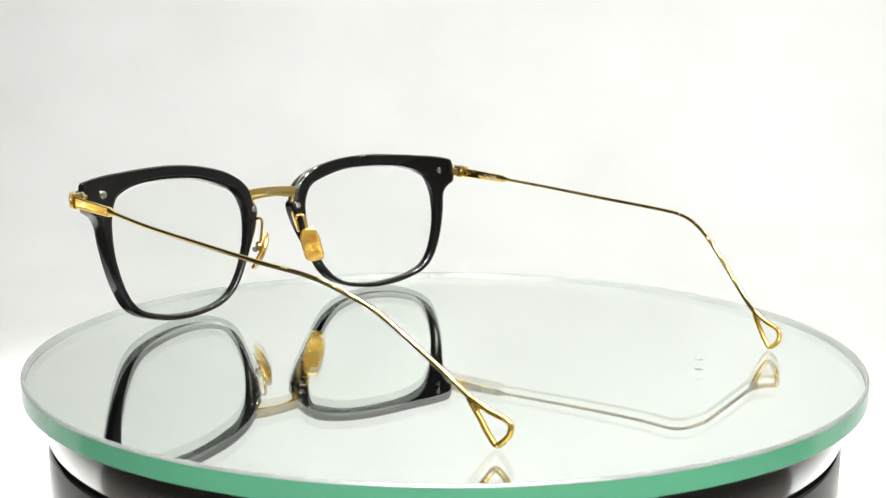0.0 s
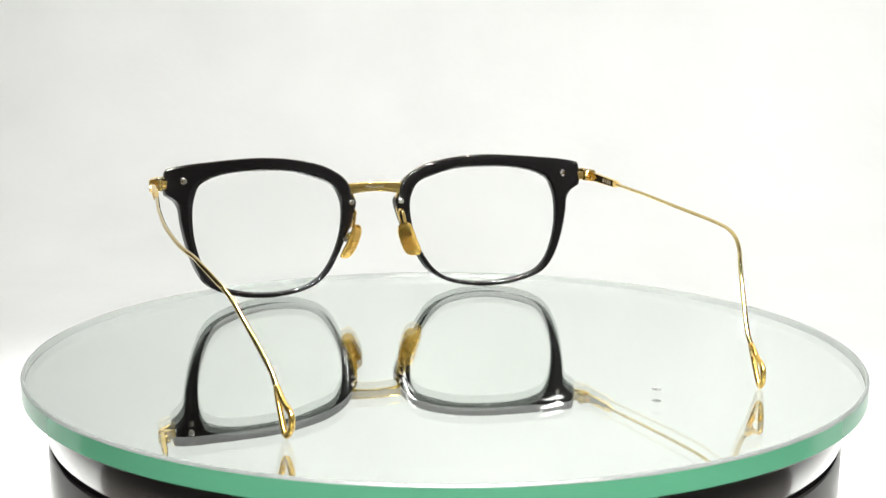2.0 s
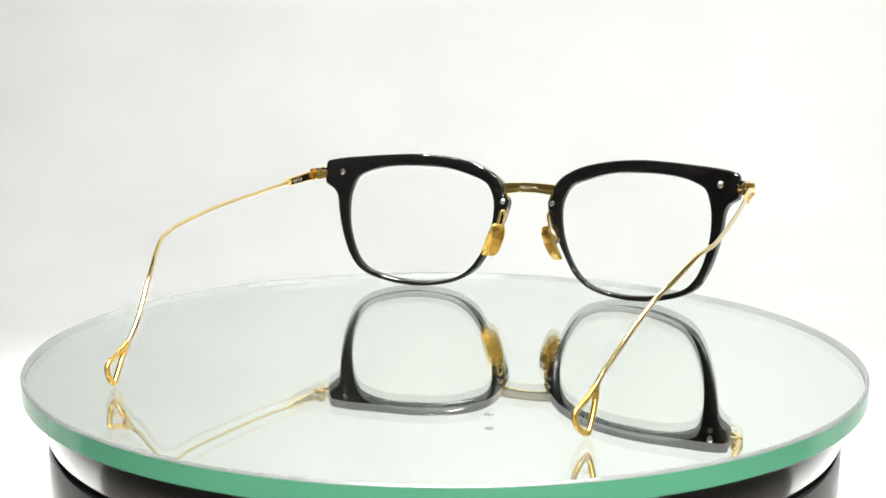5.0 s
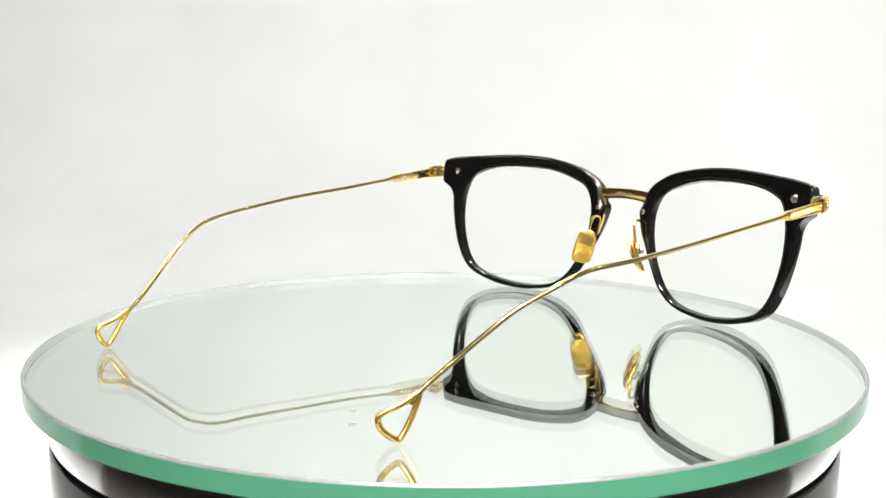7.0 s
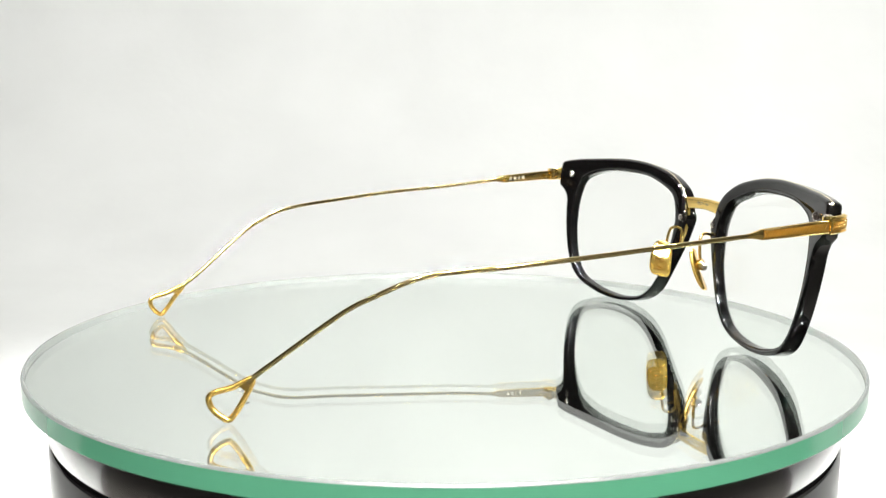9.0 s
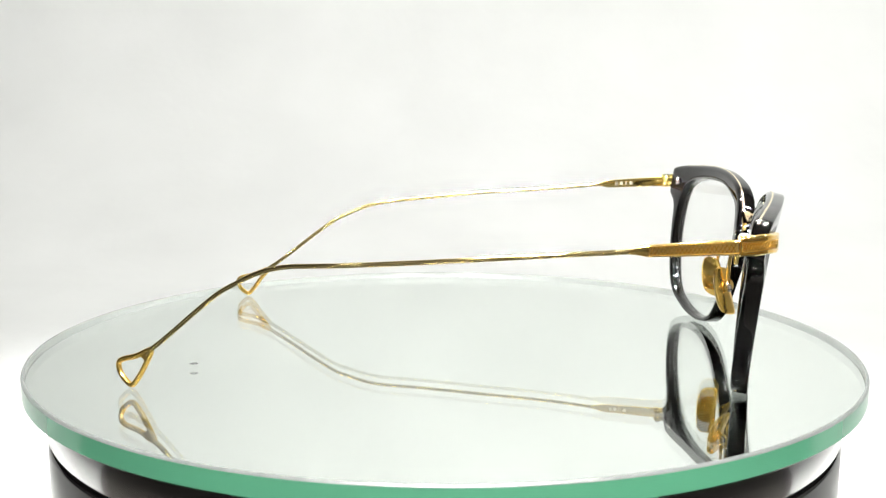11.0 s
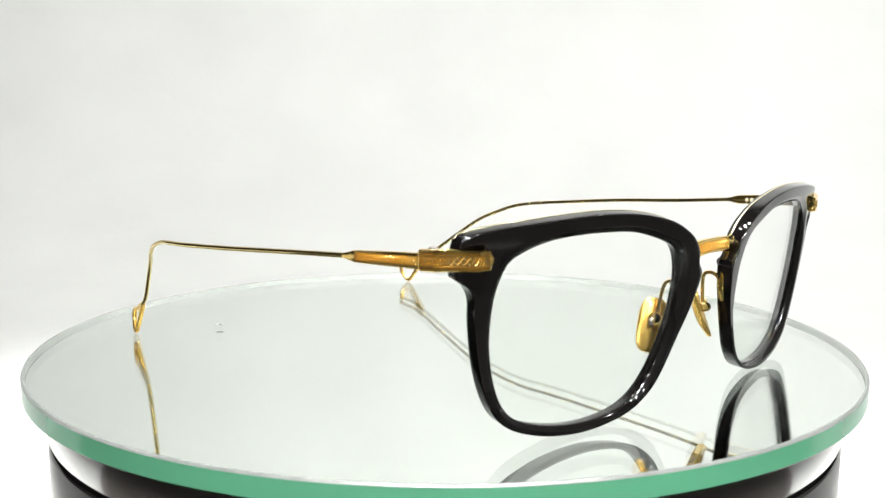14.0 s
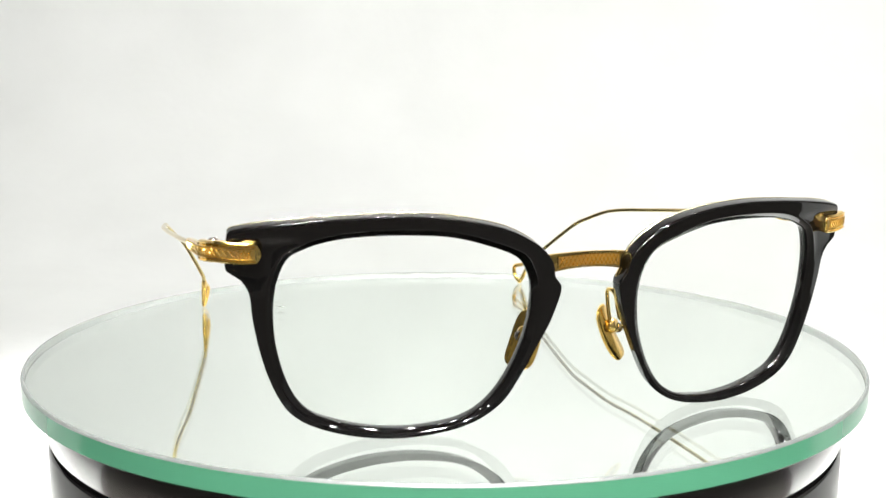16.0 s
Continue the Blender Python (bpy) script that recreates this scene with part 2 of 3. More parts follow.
def glass_disc():
    disc = tagged(new("glass_disc"), "round mirror-backed glass plate with green polished edge on the turntable", "glass disc")
    n = 256
    b = 0.0005
    bm = bmesh.new()
    turned(bm, [(0, 0), (DISC_R - b, 0)], n)
    top = part("glass_top", bm, GLASS_TOP, disc, "clear glass surface with ground bevel", sharp=20)
    top.visible_shadow = False
    bm = bmesh.new()
    turned(bm, [(DISC_R, -b), (DISC_R, -DISC_T + b), (DISC_R - b, -DISC_T)], n)
    part("edge", bm, GLASS_EDGE, disc, "pale green polished glass edge", sharp=20)
    bm = bmesh.new()
    turned(bm, [(DISC_R - 1.6 * b, 0.00002), (DISC_R - 1.1 * b, 0.00002)], n)
    turned(bm, [(DISC_R - b, 0), (DISC_R - 0.35 * b, -0.3 * b), (DISC_R, -b)], n)
    part("chamfer", bm, GLASS_CHAMFER, disc, "narrow ground chamfer along the top edge")
    # added ring: its colour imitates the internal reflection and hides the green
    bm = bmesh.new()
    turned(bm, [(DISC_R - 1.2 * b, -0.3 * b), (DISC_R - 1.2 * b, -DISC_T + 0.3 * b)], n)
    part("edge_reflection", bm, EDGE_REFLECTION, disc, "added grey ring, stands in for reflection inside the glass edge")
    bm = bmesh.new()
    turned(bm, [(DISC_R - b, -DISC_T), (0, -DISC_T)], n)
    part("mirror_backing", bm, MIRROR, disc, "silvered mirror backing")
    bm = bmesh.new()
    turned(bm, [(0, 0.00012), (0.0008, 0.0001), (0.0011, 0.00002)], 20, pose(0.0298, -0.0577, 0))
    part("spot", bm, SMUDGE, disc, "small grey spot on the glass")
    return disc


base = turntable_base()
disc = glass_disc()

# ---- the eyeglasses ----
# millimetres in the frame's own space: x across, y from the temple tips towards the front, z up
OUTER = [(65.7, 40.6), (65.5, 40.75), (62, 41.5), (53, 42.5), (44, 43.05), (36, 43.2), (27, 42.5), (18, 40.6), (12.6, 38.0), (9.7, 35.5), (8.3, 33.2),
         (7.9, 31.0), (6.7, 29.6), (6.5, 28.2), (7.1, 25.6), (8.4, 21.6), (10.6, 17), (12.8, 12.6), (15.7, 7.6), (19, 4.2), (22.5, 2.2), (27, 0.9), (34, 0.12),
         (41, 0.5), (46.5, 1.7), (51.0, 3.5), (54.0, 5.7), (56.3, 8.7), (58.4, 13.3), (60.1, 19), (61.3, 25), (61.8, 29), (63.2, 31.6), (65.4, 33.2), (65.85, 33.9), (66.15, 37.2)]
INNER = [(58.6, 26.7), (58, 31.5), (56.3, 35.6), (53.4, 37.4), (49.5, 38.6), (44, 39.35), (36, 39.55), (27, 38.9), (18.5, 36.5), (14.2, 34.3), (12, 30.5),
         (11.2, 26.5), (11.4, 21.5), (12.6, 16.6), (14.8, 11.4), (17.8, 7), (21.3, 4.2), (25.6, 2.7), (32, 2.0), (37.2, 2.1), (42.5, 2.8), (47.8, 4.2), (51.8, 6.0),
         (54.8, 9.4), (56.9, 14.3), (58.3, 20.5)]
CENTRE = (35.0, 21.5)
RIM_N = 288


def front_at(x, z, s, side=1):
    """A place on the bowed, slightly tilted front: s millimetres along its normal from the back face."""
    back = Vector((x, 75.61 - 0.00261 * x * x - 0.13 * (37 - z), z))
    q = back + Vector((0.00522 * x, 1, -0.13)).normalized() * s
    return Vector((side * q.x, q.y, q.z))


def ease(v, lo, hi):
    u = min(1.0, max(0.0, (v - lo) / (hi - lo)))
    return u * u * (3 - 2 * u)


def polar(outline):
    """The outline's distance from the lens centre at even angles."""
    line = smooth_path([(x, z, 0) for x, z in outline], 14, True)
    got = sorted((math.atan2(q.y - CENTRE[1], q.x - CENTRE[0]), math.hypot(q.x - CENTRE[0], q.y - CENTRE[1])) for q in line)
    angles = [-math.pi + 2 * math.pi * k / RIM_N for k in range(RIM_N)]
    return angles, np.interp(angles, [g[0] for g in got], [g[1] for g in got], period=2 * math.pi)


ANGLES, R_OUT = polar(OUTER)
_, R_IN = polar(INNER)


def on_front(k, r, s, side):
    x, z = CENTRE[0] + r * math.cos(ANGLES[k]), CENTRE[1] + r * math.sin(ANGLES[k])
    return front_at(x, z, s, side) * MM


def outer_r(k, layer):
    """Outer radius from the back (0) to the front (1) of the rim; the foot is drawn in a little at the front."""
    z = CENTRE[1] + R_OUT[k] * math.sin(ANGLES[k])
    x = CENTRE[0] + R_OUT[k] * math.cos(ANGLES[k])
    back = -0.15 + max(0.85 * ease(x, 46, 60), 0.5 * ease(z, 30, 38))
    front = 0.42 - 0.3 * ease(z, 34, 40) - 0.75 * (1 - ease(z, 0, 8))
    return R_OUT[k] + back + layer * (front - back)


def inner_r(k, layer):
    """Inner radius: the lens opening is wider at the back, but for the lower nose side."""
    x, z = CENTRE[0] + R_IN[k] * math.cos(ANGLES[k]), CENTRE[1] + R_IN[k] * math.sin(ANGLES[k])
    low_nose = (1 - ease(x, 14, 34)) * (1 - ease(z, 20, 32))
    back = 0.3 - 0.5 * low_nose
    front = -0.15 - 0.35 * ease(x, 46, 58) - 0.4 * low_nose
    return R_IN[k] + back + layer * (front - back)


def rounded(corners, steps=6):
    """A closed section with its corners rounded off; corners: (radius, depth, rounding)."""
    n = len(corners)
    line = []
    for i, (r, d, c) in enumerate(corners):
        p, a, b = Vector((r, d)), Vector(corners[i - 1][:2]), Vector(corners[(i + 1) % n][:2])
        if c == 0:
            line.append(p)
            continue
        to_a, to_b = a - p, b - p
        p0, p1 = p + to_a.normalized() * min(c, 0.45 * to_a.length), p + to_b.normalized() * min(c, 0.45 * to_b.length)
        for k in range(steps + 1):
            u = k / steps
            line.append((1 - u) ** 2 * p0 + 2 * u * (1 - u) * p + u * u * p1)
    return line


def rim_mesh(side):
    """A closed ring of rounded section: outer wall, sculpted front face, inner facet, lens seat, back face."""
    bm = bmesh.new()
    sections = []
    for k in range(RIM_N):
        ob, of, ib, i_f = outer_r(k, 0), outer_r(k, 1), inner_r(k, 0), inner_r(k, 1)
        facet = i_f + min(1.35, 0.45 * (of - i_f))
        xo, zo = CENTRE[0] + of * math.cos(ANGLES[k]), CENTRE[1] + of * math.sin(ANGLES[k])
        deep = 0.7 * (1 - ease(xo, 9, 26)) * ease(zo, 14, 30)
        mids = []
        for f in (0.14, 0.26, 0.38, 0.5, 0.62, 0.74, 0.86):
            r = of + (facet - of) * f
            x, z = CENTRE[0] + r * math.cos(ANGLES[k]), CENTRE[1] + r * math.sin(ANGLES[k])
            scoop = 0.5 * ease(x, 51, 57) * (1 - ease(z, 38.0, 40.2)) * ease(z, 28, 34)
            mids.append((r, 3.66 + deep * (1 - 0.4 * f) - 0.08 * f - scoop, 0))
        corners = [(ob, 0.0, 1.35), (of, 3.62 + deep, 1.15), *mids, (facet, 3.55 + 0.55 * deep, 0.45), (i_f, 2.6, 0.5), (i_f + 0.4 * (ib - i_f), 1.5, 0), (ib, 0.05, 1.2)]
        sections.append([on_front(k, q.x, q.y, side) for q in rounded(corners)])
    loops = [[sec[j] for sec in sections] for j in range(len(sections[0]))]
    loft(bm, loops, closed_tube=True)
    return bm


def lens_mesh(side):
    """A thin bowed lens, closed round its edge."""
    bm = bmesh.new()
    rims = []
    for s in (2.3, 1.0):
        rings = [[bm.verts.new(front_at(*CENTRE, s + 0.4, side) * MM)]]
        for f in (0.25, 0.5, 0.75, 1.0):
            rings.append([bm.verts.new(on_front(k, R_IN[k] * f + (0.4 if f == 1 else 0), s + 0.4 * (1 - f * f), side)) for k in range(0, RIM_N, 3)])
        n = len(rings[1])
        for k in range(n):
            bm.faces.new((rings[0][0], rings[1][k], rings[1][(k + 1) % n]))
            for a, b in zip(rings[1:], rings[2:]):
                bm.faces.new((a[k], b[k], b[(k + 1) % n], a[(k + 1) % n]))
        rims.append(rings[-1])
    n = len(rims[0])
    for k in range(n):
        bm.faces.new((rims[0][k], rims[0][(k + 1) % n], rims[1][(k + 1) % n], rims[1][k]))
    return bm


def inlay_mesh(side):
    """The gold layer that shows as a line along the brow and down to the bridge."""
    bm = bmesh.new()
    start = min(range(RIM_N), key=lambda k: abs(ANGLES[k] - math.atan2(40.3 - CENTRE[1], 65.7 - CENTRE[0])))
    stop = min(range(RIM_N), key=lambda k: abs(ANGLES[k] - math.atan2(31.2 - CENTRE[1], 7.9 - CENTRE[0])))
    loops = []
    for k in range(start, stop + 1):
        loops.append([on_front(k, outer_r(k, s / 3.5) + d, s, side) for d, s in ((-0.5, 1.05), (0.05, 1.05), (0.09, 1.1), (0.09, 1.4), (0.05, 1.45), (-0.5, 1.45))])
    loft(bm, loops)
    return bm


def screw_mesh(place, axis, radius):
    """A domed screw head with a cross slot."""
    m = Matrix.Translation(Vector(place) * MM) @ Vector(axis).to_track_quat("Z", "Y").to_matrix().to_4x4()
    bm = bmesh.new()
    r = radius * MM
    turned(bm, [(r, -0.4 * r), (r, 0.15 * r), (0.85 * r, 0.32 * r), (0.5 * r, 0.4 * r), (0.32 * r, 0.40 * r), (0.28 * r, 0.1 * r), (0, 0.1 * r)], 20, m)
    for a in (0, 90):
        block(bm, (1.3 * r, 0.16 * r, 0.1 * r), m @ pose(0, 0, 0.38 * r, 0, 0, a + 25))
    return bm


glasses = tagged(new("eyeglasses"), "black acetate eyeglasses with gold wire temples and bridge, standing open", "eyeglasses")


def build_rim(side):
    rim = part("rim", rim_mesh(side), ACETATE, glasses, "glossy black acetate rim", sharp=48)
    part("lens", lens_mesh(side), LENS, rim, "clear demonstration lens", sharp=40)
    part("gold_inlay", inlay_mesh(side), GOLD_PALE, rim, "thin pale gold line along the brow edge")
    back = Vector((side * 0.35, -1, 0))
    part("rivet", screw_mesh(front_at(61.3, 37.3, 0, side), back, 1.15), STEEL, rim, "silver rivet")
    part("rivet", screw_mesh(front_at(8.2, 28.7, 0, side), (0, -1, 0.1), 0.9), STEEL, rim, "silver rivet")
    # gold nose-side plate under the pad arm
    bm = bmesh.new()
    path = smooth_path([Vector(q) * MM for q in ((side * 7.8, 76.6, 31.5), (side * 6.9, 76.2, 29.0), (side * 7.2, 75.7, 25.5), (side * 8.2, 75.2, 22.0), (side * 8.9, 75.0, 20.2))], 6)
    sweep(bm, path, 1.0 * MM, 0.5 * MM, up=(side, 0, 0.25))
    part("nose_plate", bm, GOLD, rim, "gold strip on the nose side")


def build_nose_pad(side):
    arm = bmesh.new()
    path = smooth_path([Vector((side * x, y, z)) * MM for x, y, z in ((8.6, 74.8, 20.6), (8.0, 74.8, 23.2), (7.7, 74.4, 25.4), (7.7, 72.6, 26.1), (7.9, 70.9, 25.2), (8.7, 70.3, 21.0), (9.5, 70.2, 17.4), (9.3, 69.6, 16.6))], 8)
    tube(arm, path, 0.42 * MM, 16)
    arm = part("pad_arm", arm, GOLD, glasses, "bent gold wire arm")
    long_ = Vector((side * 4.4, 1.6, -11)).normalized()
    out = Vector((-side * 0.70, -0.70, 0.0))
    out = (out - long_ * out.dot(long_)).normalized()
    wide = long_.cross(out).normalized()
    m = Matrix((wide, long_, out)).transposed().to_4x4()
    m.translation = Vector((side * 9.2, 69.0, 16.4)) * MM
    bm = bmesh.new()
    loops = []
    for s, inset in ((-0.55, 0.45), (-0.3, 0.08), (0.1, 0.0), (0.38, 0.25), (0.5, 0.7)):
        loop = []
        for k in range(48):
            a = 2 * math.pi * k / 48
            c, d = math.cos(a), math.sin(a)
            e = 2 / 3.6
            u = (3.1 + 0.25 * d - inset) * math.copysign(abs(c) ** e, c)
            v = (5.9 - inset) * math.copysign(abs(d) ** e, d)
            loop.append(m @ (Vector((u, v, s - 0.025 * v * v)) * MM))
        loops.append(loop)
    loft(bm, loops)
    pad = part("nose_pad", bm, GOLD_MATT, arm, "gold metal nose pad with engraved face", sharp=35)
    bm = bmesh.new()
    for k in range(6):
        v = -4.4 + 0.58 * k
        pts = [m @ (Vector((u, v + 0.22 * u * side, 0.50 - 0.025 * (v + 0.22 * u * side) ** 2)) * MM) for u in (-2.2, -1.2, -0.4, 0.4, 1.2, 2.2)]
        tube(bm, pts, 0.21 * MM, 6)
    for w, h in ((3.4, 3.6), (1.7, 1.8)):
        ring = [m @ (Vector((x * w / 2, 1.5 + y * h / 2, 0.5 - 0.025 * (1.5 + y * h / 2) ** 2)) * MM) for x, y in ((-1, -1), (0, -1), (1, -1), (1, 0), (1, 1), (0, 1), (-1, 1), (-1, 0))]
        tube(bm, ring, 0.16 * MM, 6, closed=True)
    part("pad_engraving", bm, GOLD, arm)
    bm = bmesh.new()
    turned(bm, [(0, -2.7 * MM), (1.1 * MM, -2.7 * MM), (1.45 * MM, -2.3 * MM), (1.5 * MM, -1.2 * MM), (1.25 * MM, -0.45 * MM), (0, -0.45 * MM)], 24, m @ pose(0, -1.2 * MM, 0))
    part("pad_box", bm, GOLD, arm, "small round gold pad socket")
    part("pad_screw", screw_mesh((side * 11.1, 69.9, 17.6), (side * 0.55, -0.83, 0.05), 1.05), STEEL, arm, "silver pad screw")


def build_bridge():
    def arch(x):
        return Vector((x, 76.9 - 0.004 * x * x, 33.35 - 0.009 * x * x)) * MM
    path = [Vector((-9.0, 76.3, 32.3)) * MM] + [arch(-8.2 + 16.4 * k / 24) for k in range(25)] + [Vector((9.0, 76.3, 32.3)) * MM]
    bm = bmesh.new()
    sweep(bm, path, 1.3 * MM, lambda u: (3.05 + 0.6 * abs(2 * u - 1) ** 2) * MM, round_=0.22)
    bridge = part("bridge", bm, GOLD, glasses, "arched gold metal bridge")
    bm = bmesh.new()
    for sign in (1, -1):
        pts = [arch(-6.2 + 12.4 * k / 14) + Vector((0, 0.76, sign * 0.85 * (1 if k % 2 else -1))) * MM for k in range(15)]
        sweep(bm, pts, 0.22 * MM, 0.22 * MM, up=(0, 1, 0), round_=0.3, corners=1)
    border = [arch(-6.6 + 13.2 * k / 12) + Vector((0, 0.66, 1.15)) * MM for k in range(13)] + [arch(6.6 - 13.2 * k / 12) + Vector((0, 0.66, -1.15)) * MM for k in range(13)]
    tube(bm, border, 0.14 * MM, 6, closed=True, up=(0.05, 1, 0.02))
    # thin strip behind the lattice, darkened as the shade of a recess
    panel = bmesh.new()
    sweep(panel, [arch(-6.4 + 12.8 * k / 16) + Vector((0, 0.65, 0)) * MM for k in range(17)], 0.1 * MM, 2.0 * MM, round_=0.1, corners=1)
    part("engraved_panel", panel, GOLD_SHADED, bridge, "gold panel under the lattice, recess shade put into its colour")
    part("bridge_engraving", bm, GOLD, bridge, "raised lattice pattern")
    # size stamp on the rear of the bridge
    curve = bpy.data.curves.new("size_stamp", "FONT")
    curve.body, curve.size, curve.align_x, curve.align_y = "49\u25a121-144", 1.25 * MM, "CENTER", "CENTER"
    text = new("stamp_source", curve)
    me = bpy.data.meshes.new_from_object(text.evaluated_get(bpy.context.evaluated_depsgraph_get()))
    bpy.data.objects.remove(text)
    me.materials.clear()
    me.materials.append(STAMP)
    stamp = new("size_stamp", me)
    stamp.parent = bridge
    stamp.matrix_basis = pose(0, 0.07620, 0.03335, 90, 0, 0)


TEMPLE_WIRE = {
    1: [(70.1, 43.5, 35.2), (70.0, 25.5, 33.9), (69.4, 5.1, 32.3), (68.6, -12.2, 31.1), (67.5, -20.4, 30.6), (66.4, -26.0, 30.1), (65.2, -31.2, 28.7), (63.0, -36.5, 26.1), (59.5, -42.8, 22.2), (53.4, -55.5, 11.8), (52.3, -58.8, 9.2)],
    -1: [(70.1, 43.5, 35.2), (70.6, 25.5, 33.5), (70.4, 5.1, 32.0), (68.9, -12.2, 30.3), (67.6, -20.4, 29.5), (66.2, -26.0, 28.8), (65.0, -31.2, 27.7), (62.9, -36.7, 25.5), (60.2, -42.8, 22.2), (55.3, -56.1, 12.0), (54.4, -60.4, 9.0)],
}
LOOP = {
    1: [(52.2, -59.2, 8.8), (51.2, -63.0, 7.1), (50.3, -66.4, 6.1), (49.9, -67.5, 4.9), (50.4, -66.8, 2.7), (51.6, -64.3, 0.75), (51.9, -62.8, 1.8), (52.2, -60.6, 5.4)],
    -1: [(54.3, -61.0, 8.5), (53.8, -65.6, 6.8), (53.2, -69.2, 5.9), (53.0, -70.3, 4.7), (53.1, -69.6, 2.6), (53.6, -67.5, 0.75), (53.9, -66.0, 1.9), (54.2, -63.4, 5.4)],
}


def build_temple(side):
    def v(x, y, z):
        return Vector((side * x, y, z)) * MM
    # plate on the front corner, wrapped round to the hinge
    line = smooth_path([front_at(60.2, 36.9, 3.75, side) * MM, front_at(61.7, 36.9, 3.8, side) * MM, front_at(63.8, 36.9, 3.85, side) * MM, v(68.3, 66.9, 36.8), v(69.6, 65.2, 36.7), v(70.1, 63.4, 36.6), v(70.2, 61.8, 36.5)], 14)
    dist = [0.0]
    for a, b in zip(line, line[1:]):
        dist.append(dist[-1] + (b - a).length / MM)
    bm = bmesh.new()
    sweep(bm, line, 1.7 * MM, [3.9 * MM * math.sqrt(max(0.12, 1 - (1 - min(1, d / 1.5)) ** 2)) for d in dist], round_=0.3)
    plate = part("end_plate", bm, GOLD, glasses, "gold end plate with stepped border")
    bm = bmesh.new()
    inner = line[7::2]
    n = len(inner)
    outs = []
    for i, q in enumerate(inner):
        t = (inner[min(i + 1, n - 1)] - inner[max(i - 1, 0)]).normalized()
        o = t.cross(Vector((0, 0, 1))) * -side
        outs.append(o if o.dot(Vector((side * 0.6, 0.8, 0))) > 0 else -o)
    for dz, wire in ((1.55, 0.23), (1.06, 0.20)):
        edge = [q + o * 0.84 * MM + Vector((0, 0, dz * MM)) for q, o in zip(inner, outs)] + [q + o * 0.84 * MM - Vector((0, 0, dz * MM)) for q, o in zip(inner[::-1], outs[::-1])]
        tube(bm, edge, wire * MM, 6, closed=True, up=(side * 0.6, 0.8, 0.03))
    for sign in (1, -1):
        pts = [q + o * 0.92 * MM + Vector((0, 0, sign * 0.66 * MM * (1 if (k // 2) % 2 else -1))) for k, (q, o) in enumerate(zip(inner, outs)) if k % 2 == 0 and k > 2]
        tube(bm, pts, 0.15 * MM, 8, up=(side * 0.6, 0.8, 0.03))
    panel = bmesh.new()
    sweep(panel, [q + o * 0.83 * MM for q, o in zip(inner[1:], outs[1:])], 0.1 * MM, 1.8 * MM, round_=0.1, corners=1)
    part("engraved_panel", panel, GOLD_SHADED, plate, "gold panel under the lattice, recess shade put into its colour")
    part("plate_engraving", bm, GOLD, plate, "fine raised lattice in a stepped border")

    temple = bmesh.new()
    # flat engraved front bar, then the drawn wire
    bar = [v(70.2, 63.0, 36.3), v(70.2, 58, 36.1), v(70.2, 52, 35.7), v(70.15, 46, 35.35), v(70.15, 44.8, 35.28), v(70.15, 42.8, 35.15), v(70.15, 41.4, 35.05)]
    widths = (1.2, 1.2, 1.2, 1.2, 1.2, 1.0, 0.9)
    heights = (2.9, 2.8, 2.6, 2.35, 2.25, 1.3, 0.9)
    sweep(temple, bar, lambda u: widths[round(u * 6)] * MM, lambda u: heights[round(u * 6)] * MM, round_=0.2)
    temple = part("temple", temple, GOLD, glasses, "slim gold temple with a bent ear end")
    bm = bmesh.new()
    apex, upper, lower = (v(*LOOP[side][k]) for k in (0, 1, -1))
    inwards = ((upper - apex).normalized() + (lower - apex).normalized()).normalized()
    line = smooth_path([v(*q) for q in TEMPLE_WIRE[side]] + [apex + inwards * 1.3 * MM], 12)
    tube(bm, line, lambda u: (0.52 + 0.06 * max(0, (u - 0.55) * 2) + 0.16 * max(0, (u - 0.9) / 0.1)) * MM, 18)
    part("wire", bm, GOLD_WIRE, temple, "drawn gold wire")
    bm = bmesh.new()
    tube(bm, smooth_path([v(*q) for q in LOOP[side]], 8, True), 0.62 * MM, 16, True, up=(1, 0.1, 0.05))
    # the filled corner where the wire is drawn out into the loop
    flat = (upper - apex).cross(lower - apex).normalized() * 0.52 * MM
    web = []
    for u in (0.0, 0.2, 0.4, 0.6, 0.75):
        a, b = apex.lerp(upper, u), apex.lerp(lower, u)
        web.append([a + flat, a - flat, b - flat * 0.999, b + flat * 0.999] if u else [apex - inwards * 0.5 * MM + q for q in (flat, -flat, -flat * 0.99, flat * 0.99)])
    loft(bm, web)
    part("tip_loop", bm, GOLD_MATT, temple, "open triangular gold loop at the tip")
    bm = bmesh.new()
    for sign in (1, -1):
        pts = [v(70.18 + 0.70, 61.0 - 15.6 * k / 20, 36.2 - 0.88 * k / 20 + sign * 0.68 * (1 if k % 2 else -1) * (1 - 0.15 * k / 20)) for k in range(21)]
        sweep(bm, pts, 0.22 * MM, 0.2 * MM, up=(side, 0, 0), round_=0.3, corners=1)
    for sign in (1, -1):
        tube(bm, [v(70.84, 61.6, 36.25 + sign * 1.05), v(70.80, 45.0, 35.28 + sign * 0.88)], 0.14 * MM, 6)
    panel = bmesh.new()
    sweep(panel, [v(70.80, 61.5, 36.25), v(70.80, 53.0, 35.75), v(70.75, 45.1, 35.3)], 0.1 * MM, [1.8 * MM, 1.7 * MM, 1.5 * MM], round_=0.1, corners=1)
    part("engraved_panel", panel, GOLD_SHADED, temple, "gold panel under the lattice, recess shade put into its colour")
    part("temple_engraving", bm, GOLD, temple, "raised lattice along the temple")
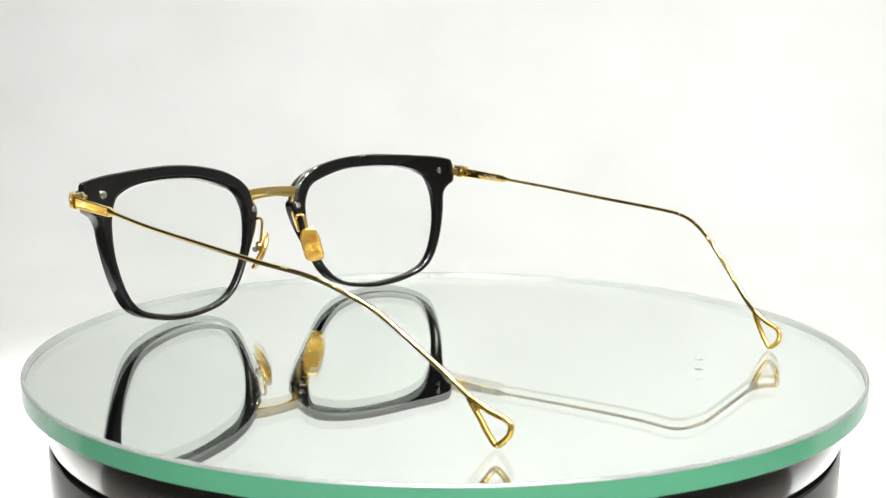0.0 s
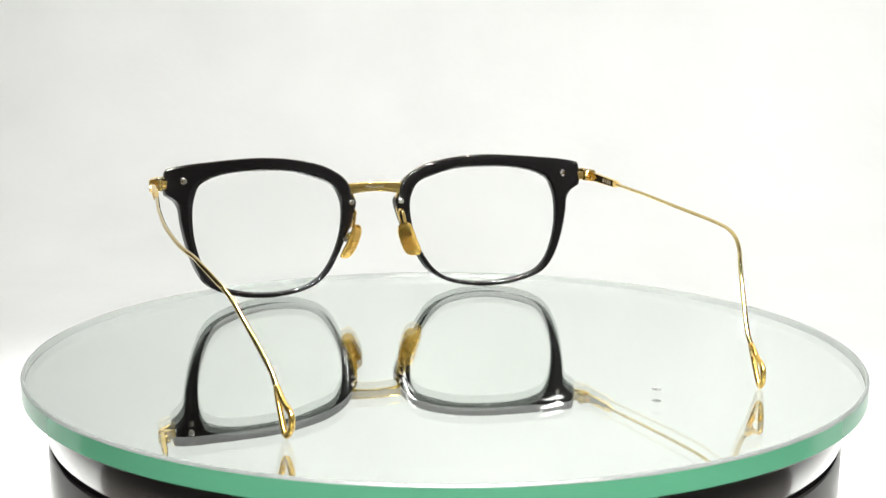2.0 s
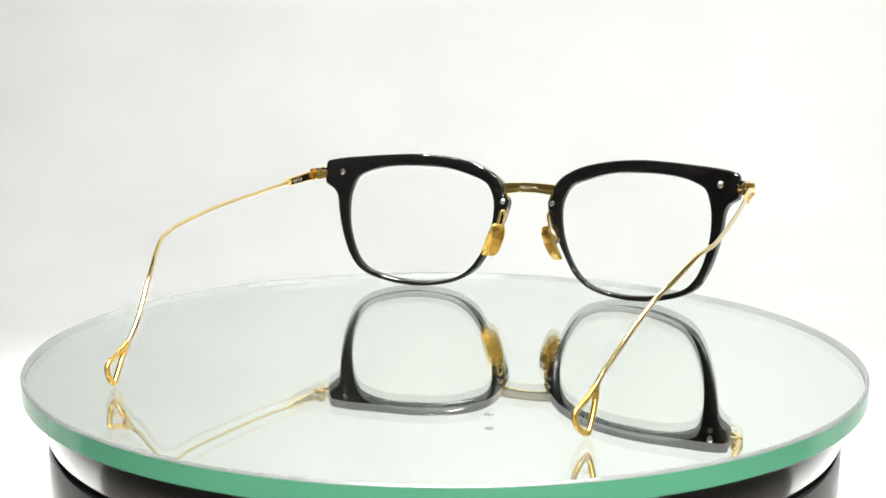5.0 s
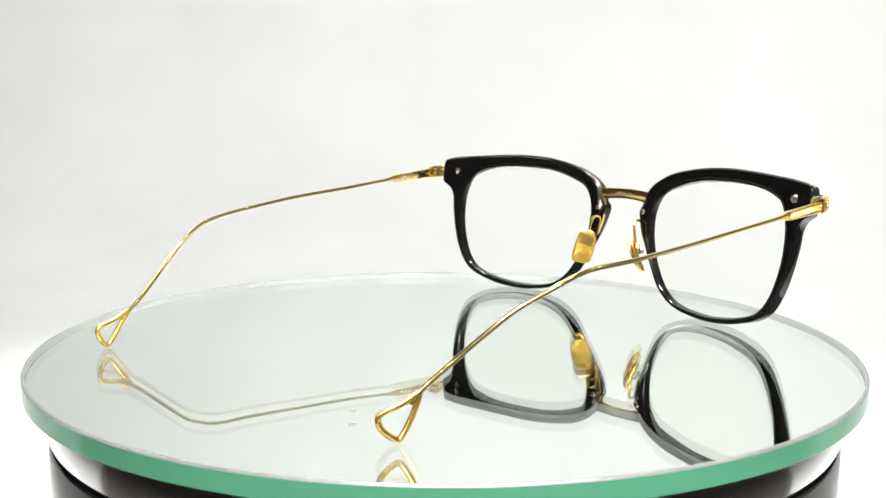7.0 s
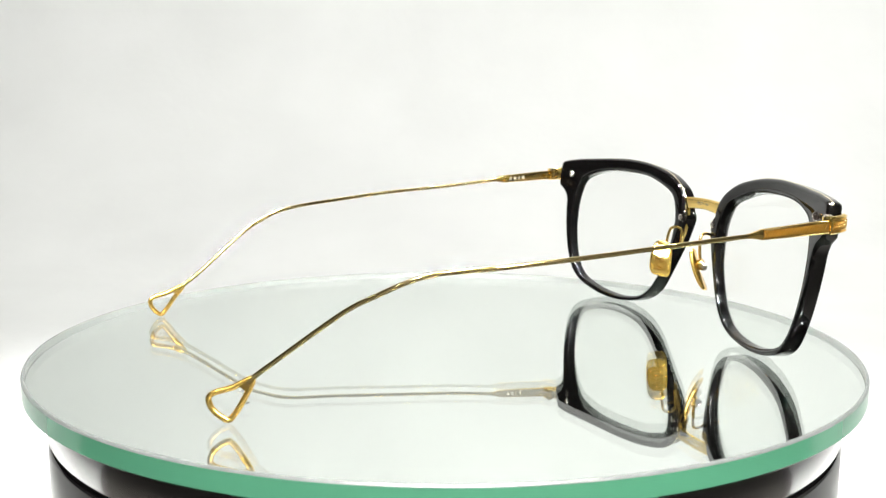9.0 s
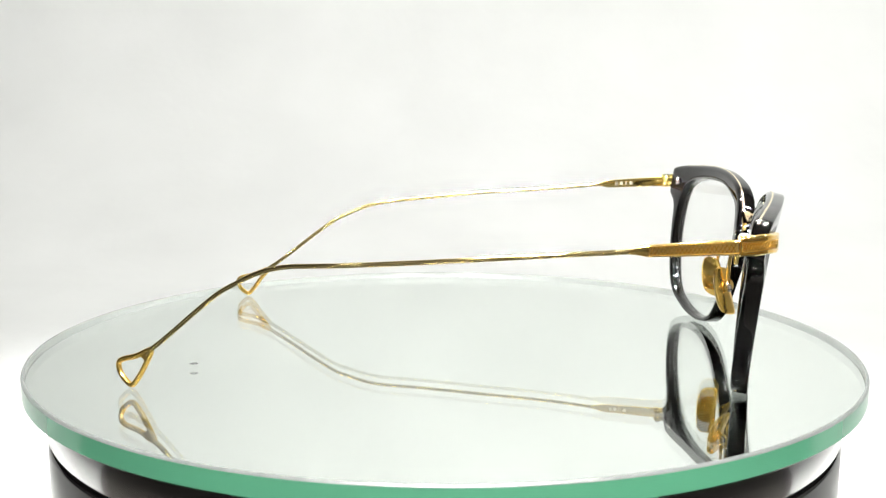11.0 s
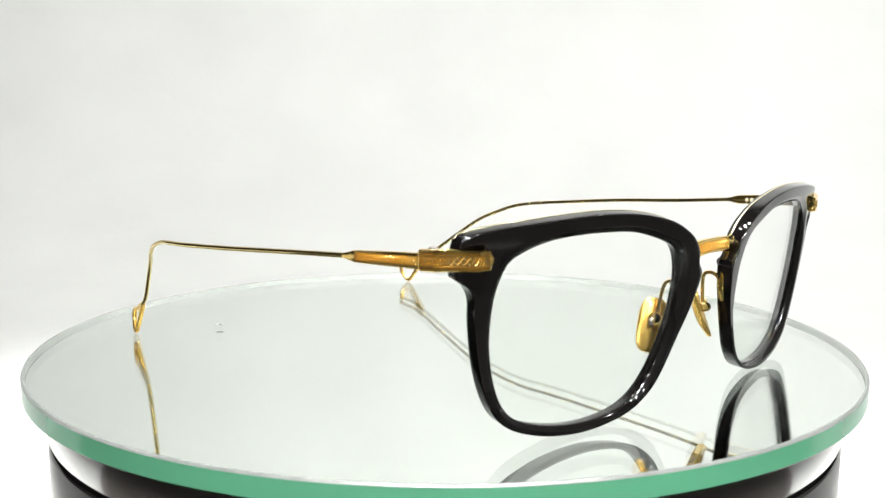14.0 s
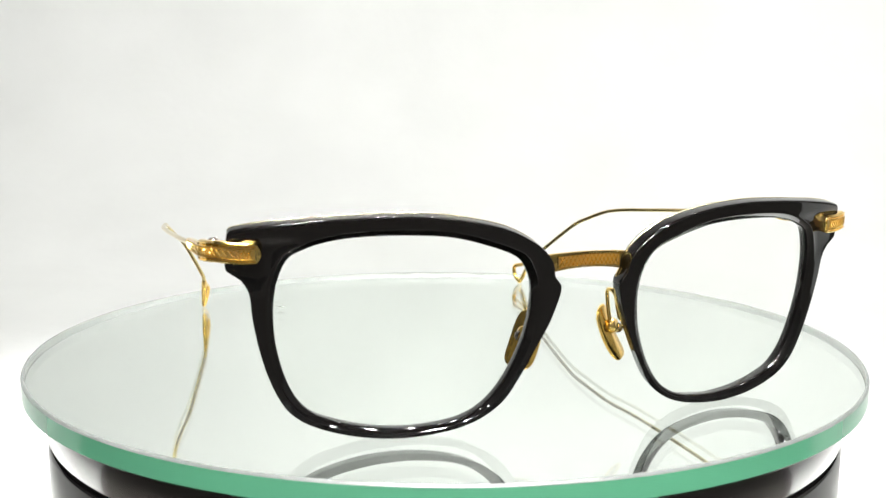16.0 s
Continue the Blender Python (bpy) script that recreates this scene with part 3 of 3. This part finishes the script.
    # lettering on the inner face as plain bars
    for k, w in enumerate((0.9, 0.4, 0.9, 0.9)):
        bm = bmesh.new()
        block(bm, (0.06 * MM, w * MM, 1.0 * MM), pose(side * 69.56 * MM, (52.2 - 1.5 * k) * MM, (35.72 - 0.09 * k) * MM))
        part("stamp_bar", bm, STAMP, temple)
    # hinge
    hinge = bmesh.new()
    for z, h, r in ((37.75, 0.9, 1.2), (36.6, 1.2, 1.1), (35.4, 0.9, 1.2)):
        turned(hinge, [(0, -h / 2 * MM), (r * MM * 0.92, -h / 2 * MM), (r * MM, (-h / 2 + 0.12) * MM), (r * MM, (h / 2 - 0.12) * MM), (r * MM * 0.92, h / 2 * MM), (0, h / 2 * MM)], 20, pose(side * 68.6 * MM, 62.9 * MM, z * MM))
    block(hinge, (2.6 * MM, 1.6 * MM, 2.6 * MM), pose(side * 67.2 * MM, 64.4 * MM, 36.5 * MM, 0, 0, -side * 40), 0.2 * MM)
    block(hinge, (1.2 * MM, 3.2 * MM, 1.0 * MM), pose(side * 69.3 * MM, 61.2 * MM, 36.2 * MM), 0.2 * MM)
    hinge = part("hinge", hinge, GOLD, glasses, "three-barrel gold hinge")
    part("hinge_screw", screw_mesh((side * 68.6, 62.9, 38.35), (0, 0, 1), 0.95), STEEL, hinge, "silver hinge screw")


for side in (-1, 1):
    build_rim(side)
    build_nose_pad(side)
    build_temple(side)
build_bridge()

SEAT = pose(0.00067, 0, 0, 0, 0, -0.8)


# degrees that the turntable stands turned at each time; the frame's back faces the camera squarely near 3.5 s
TURNS = [(0, 45.48), (0.5, 38.85), (1, 32.11), (1.5, 25.35), (2, 18.75), (2.5, 12.32), (3, 5.98), (3.5, -0.35), (4, -6.65), (5, -19.25), (6, -31.85), (7, -44.36), (8, -56.86),
         (9, -69.35), (10, -81.92), (11, -94.5), (11.5, -100.85), (12, -107.25), (12.5, -113.7), (13, -120.1), (13.5, -126.36), (14, -132.63), (14.5, -138.9), (15, -145.22), (15.5, -151.55), (16, -157.88)]


def motions():
    walk(disc, [(t, pose(0, 0, 0, 0, 0, a)) for t, a in TURNS])
    walk(glasses, [(t, pose(0, 0, 0, 0, 0, a) @ SEAT) for t, a in TURNS])


motions()
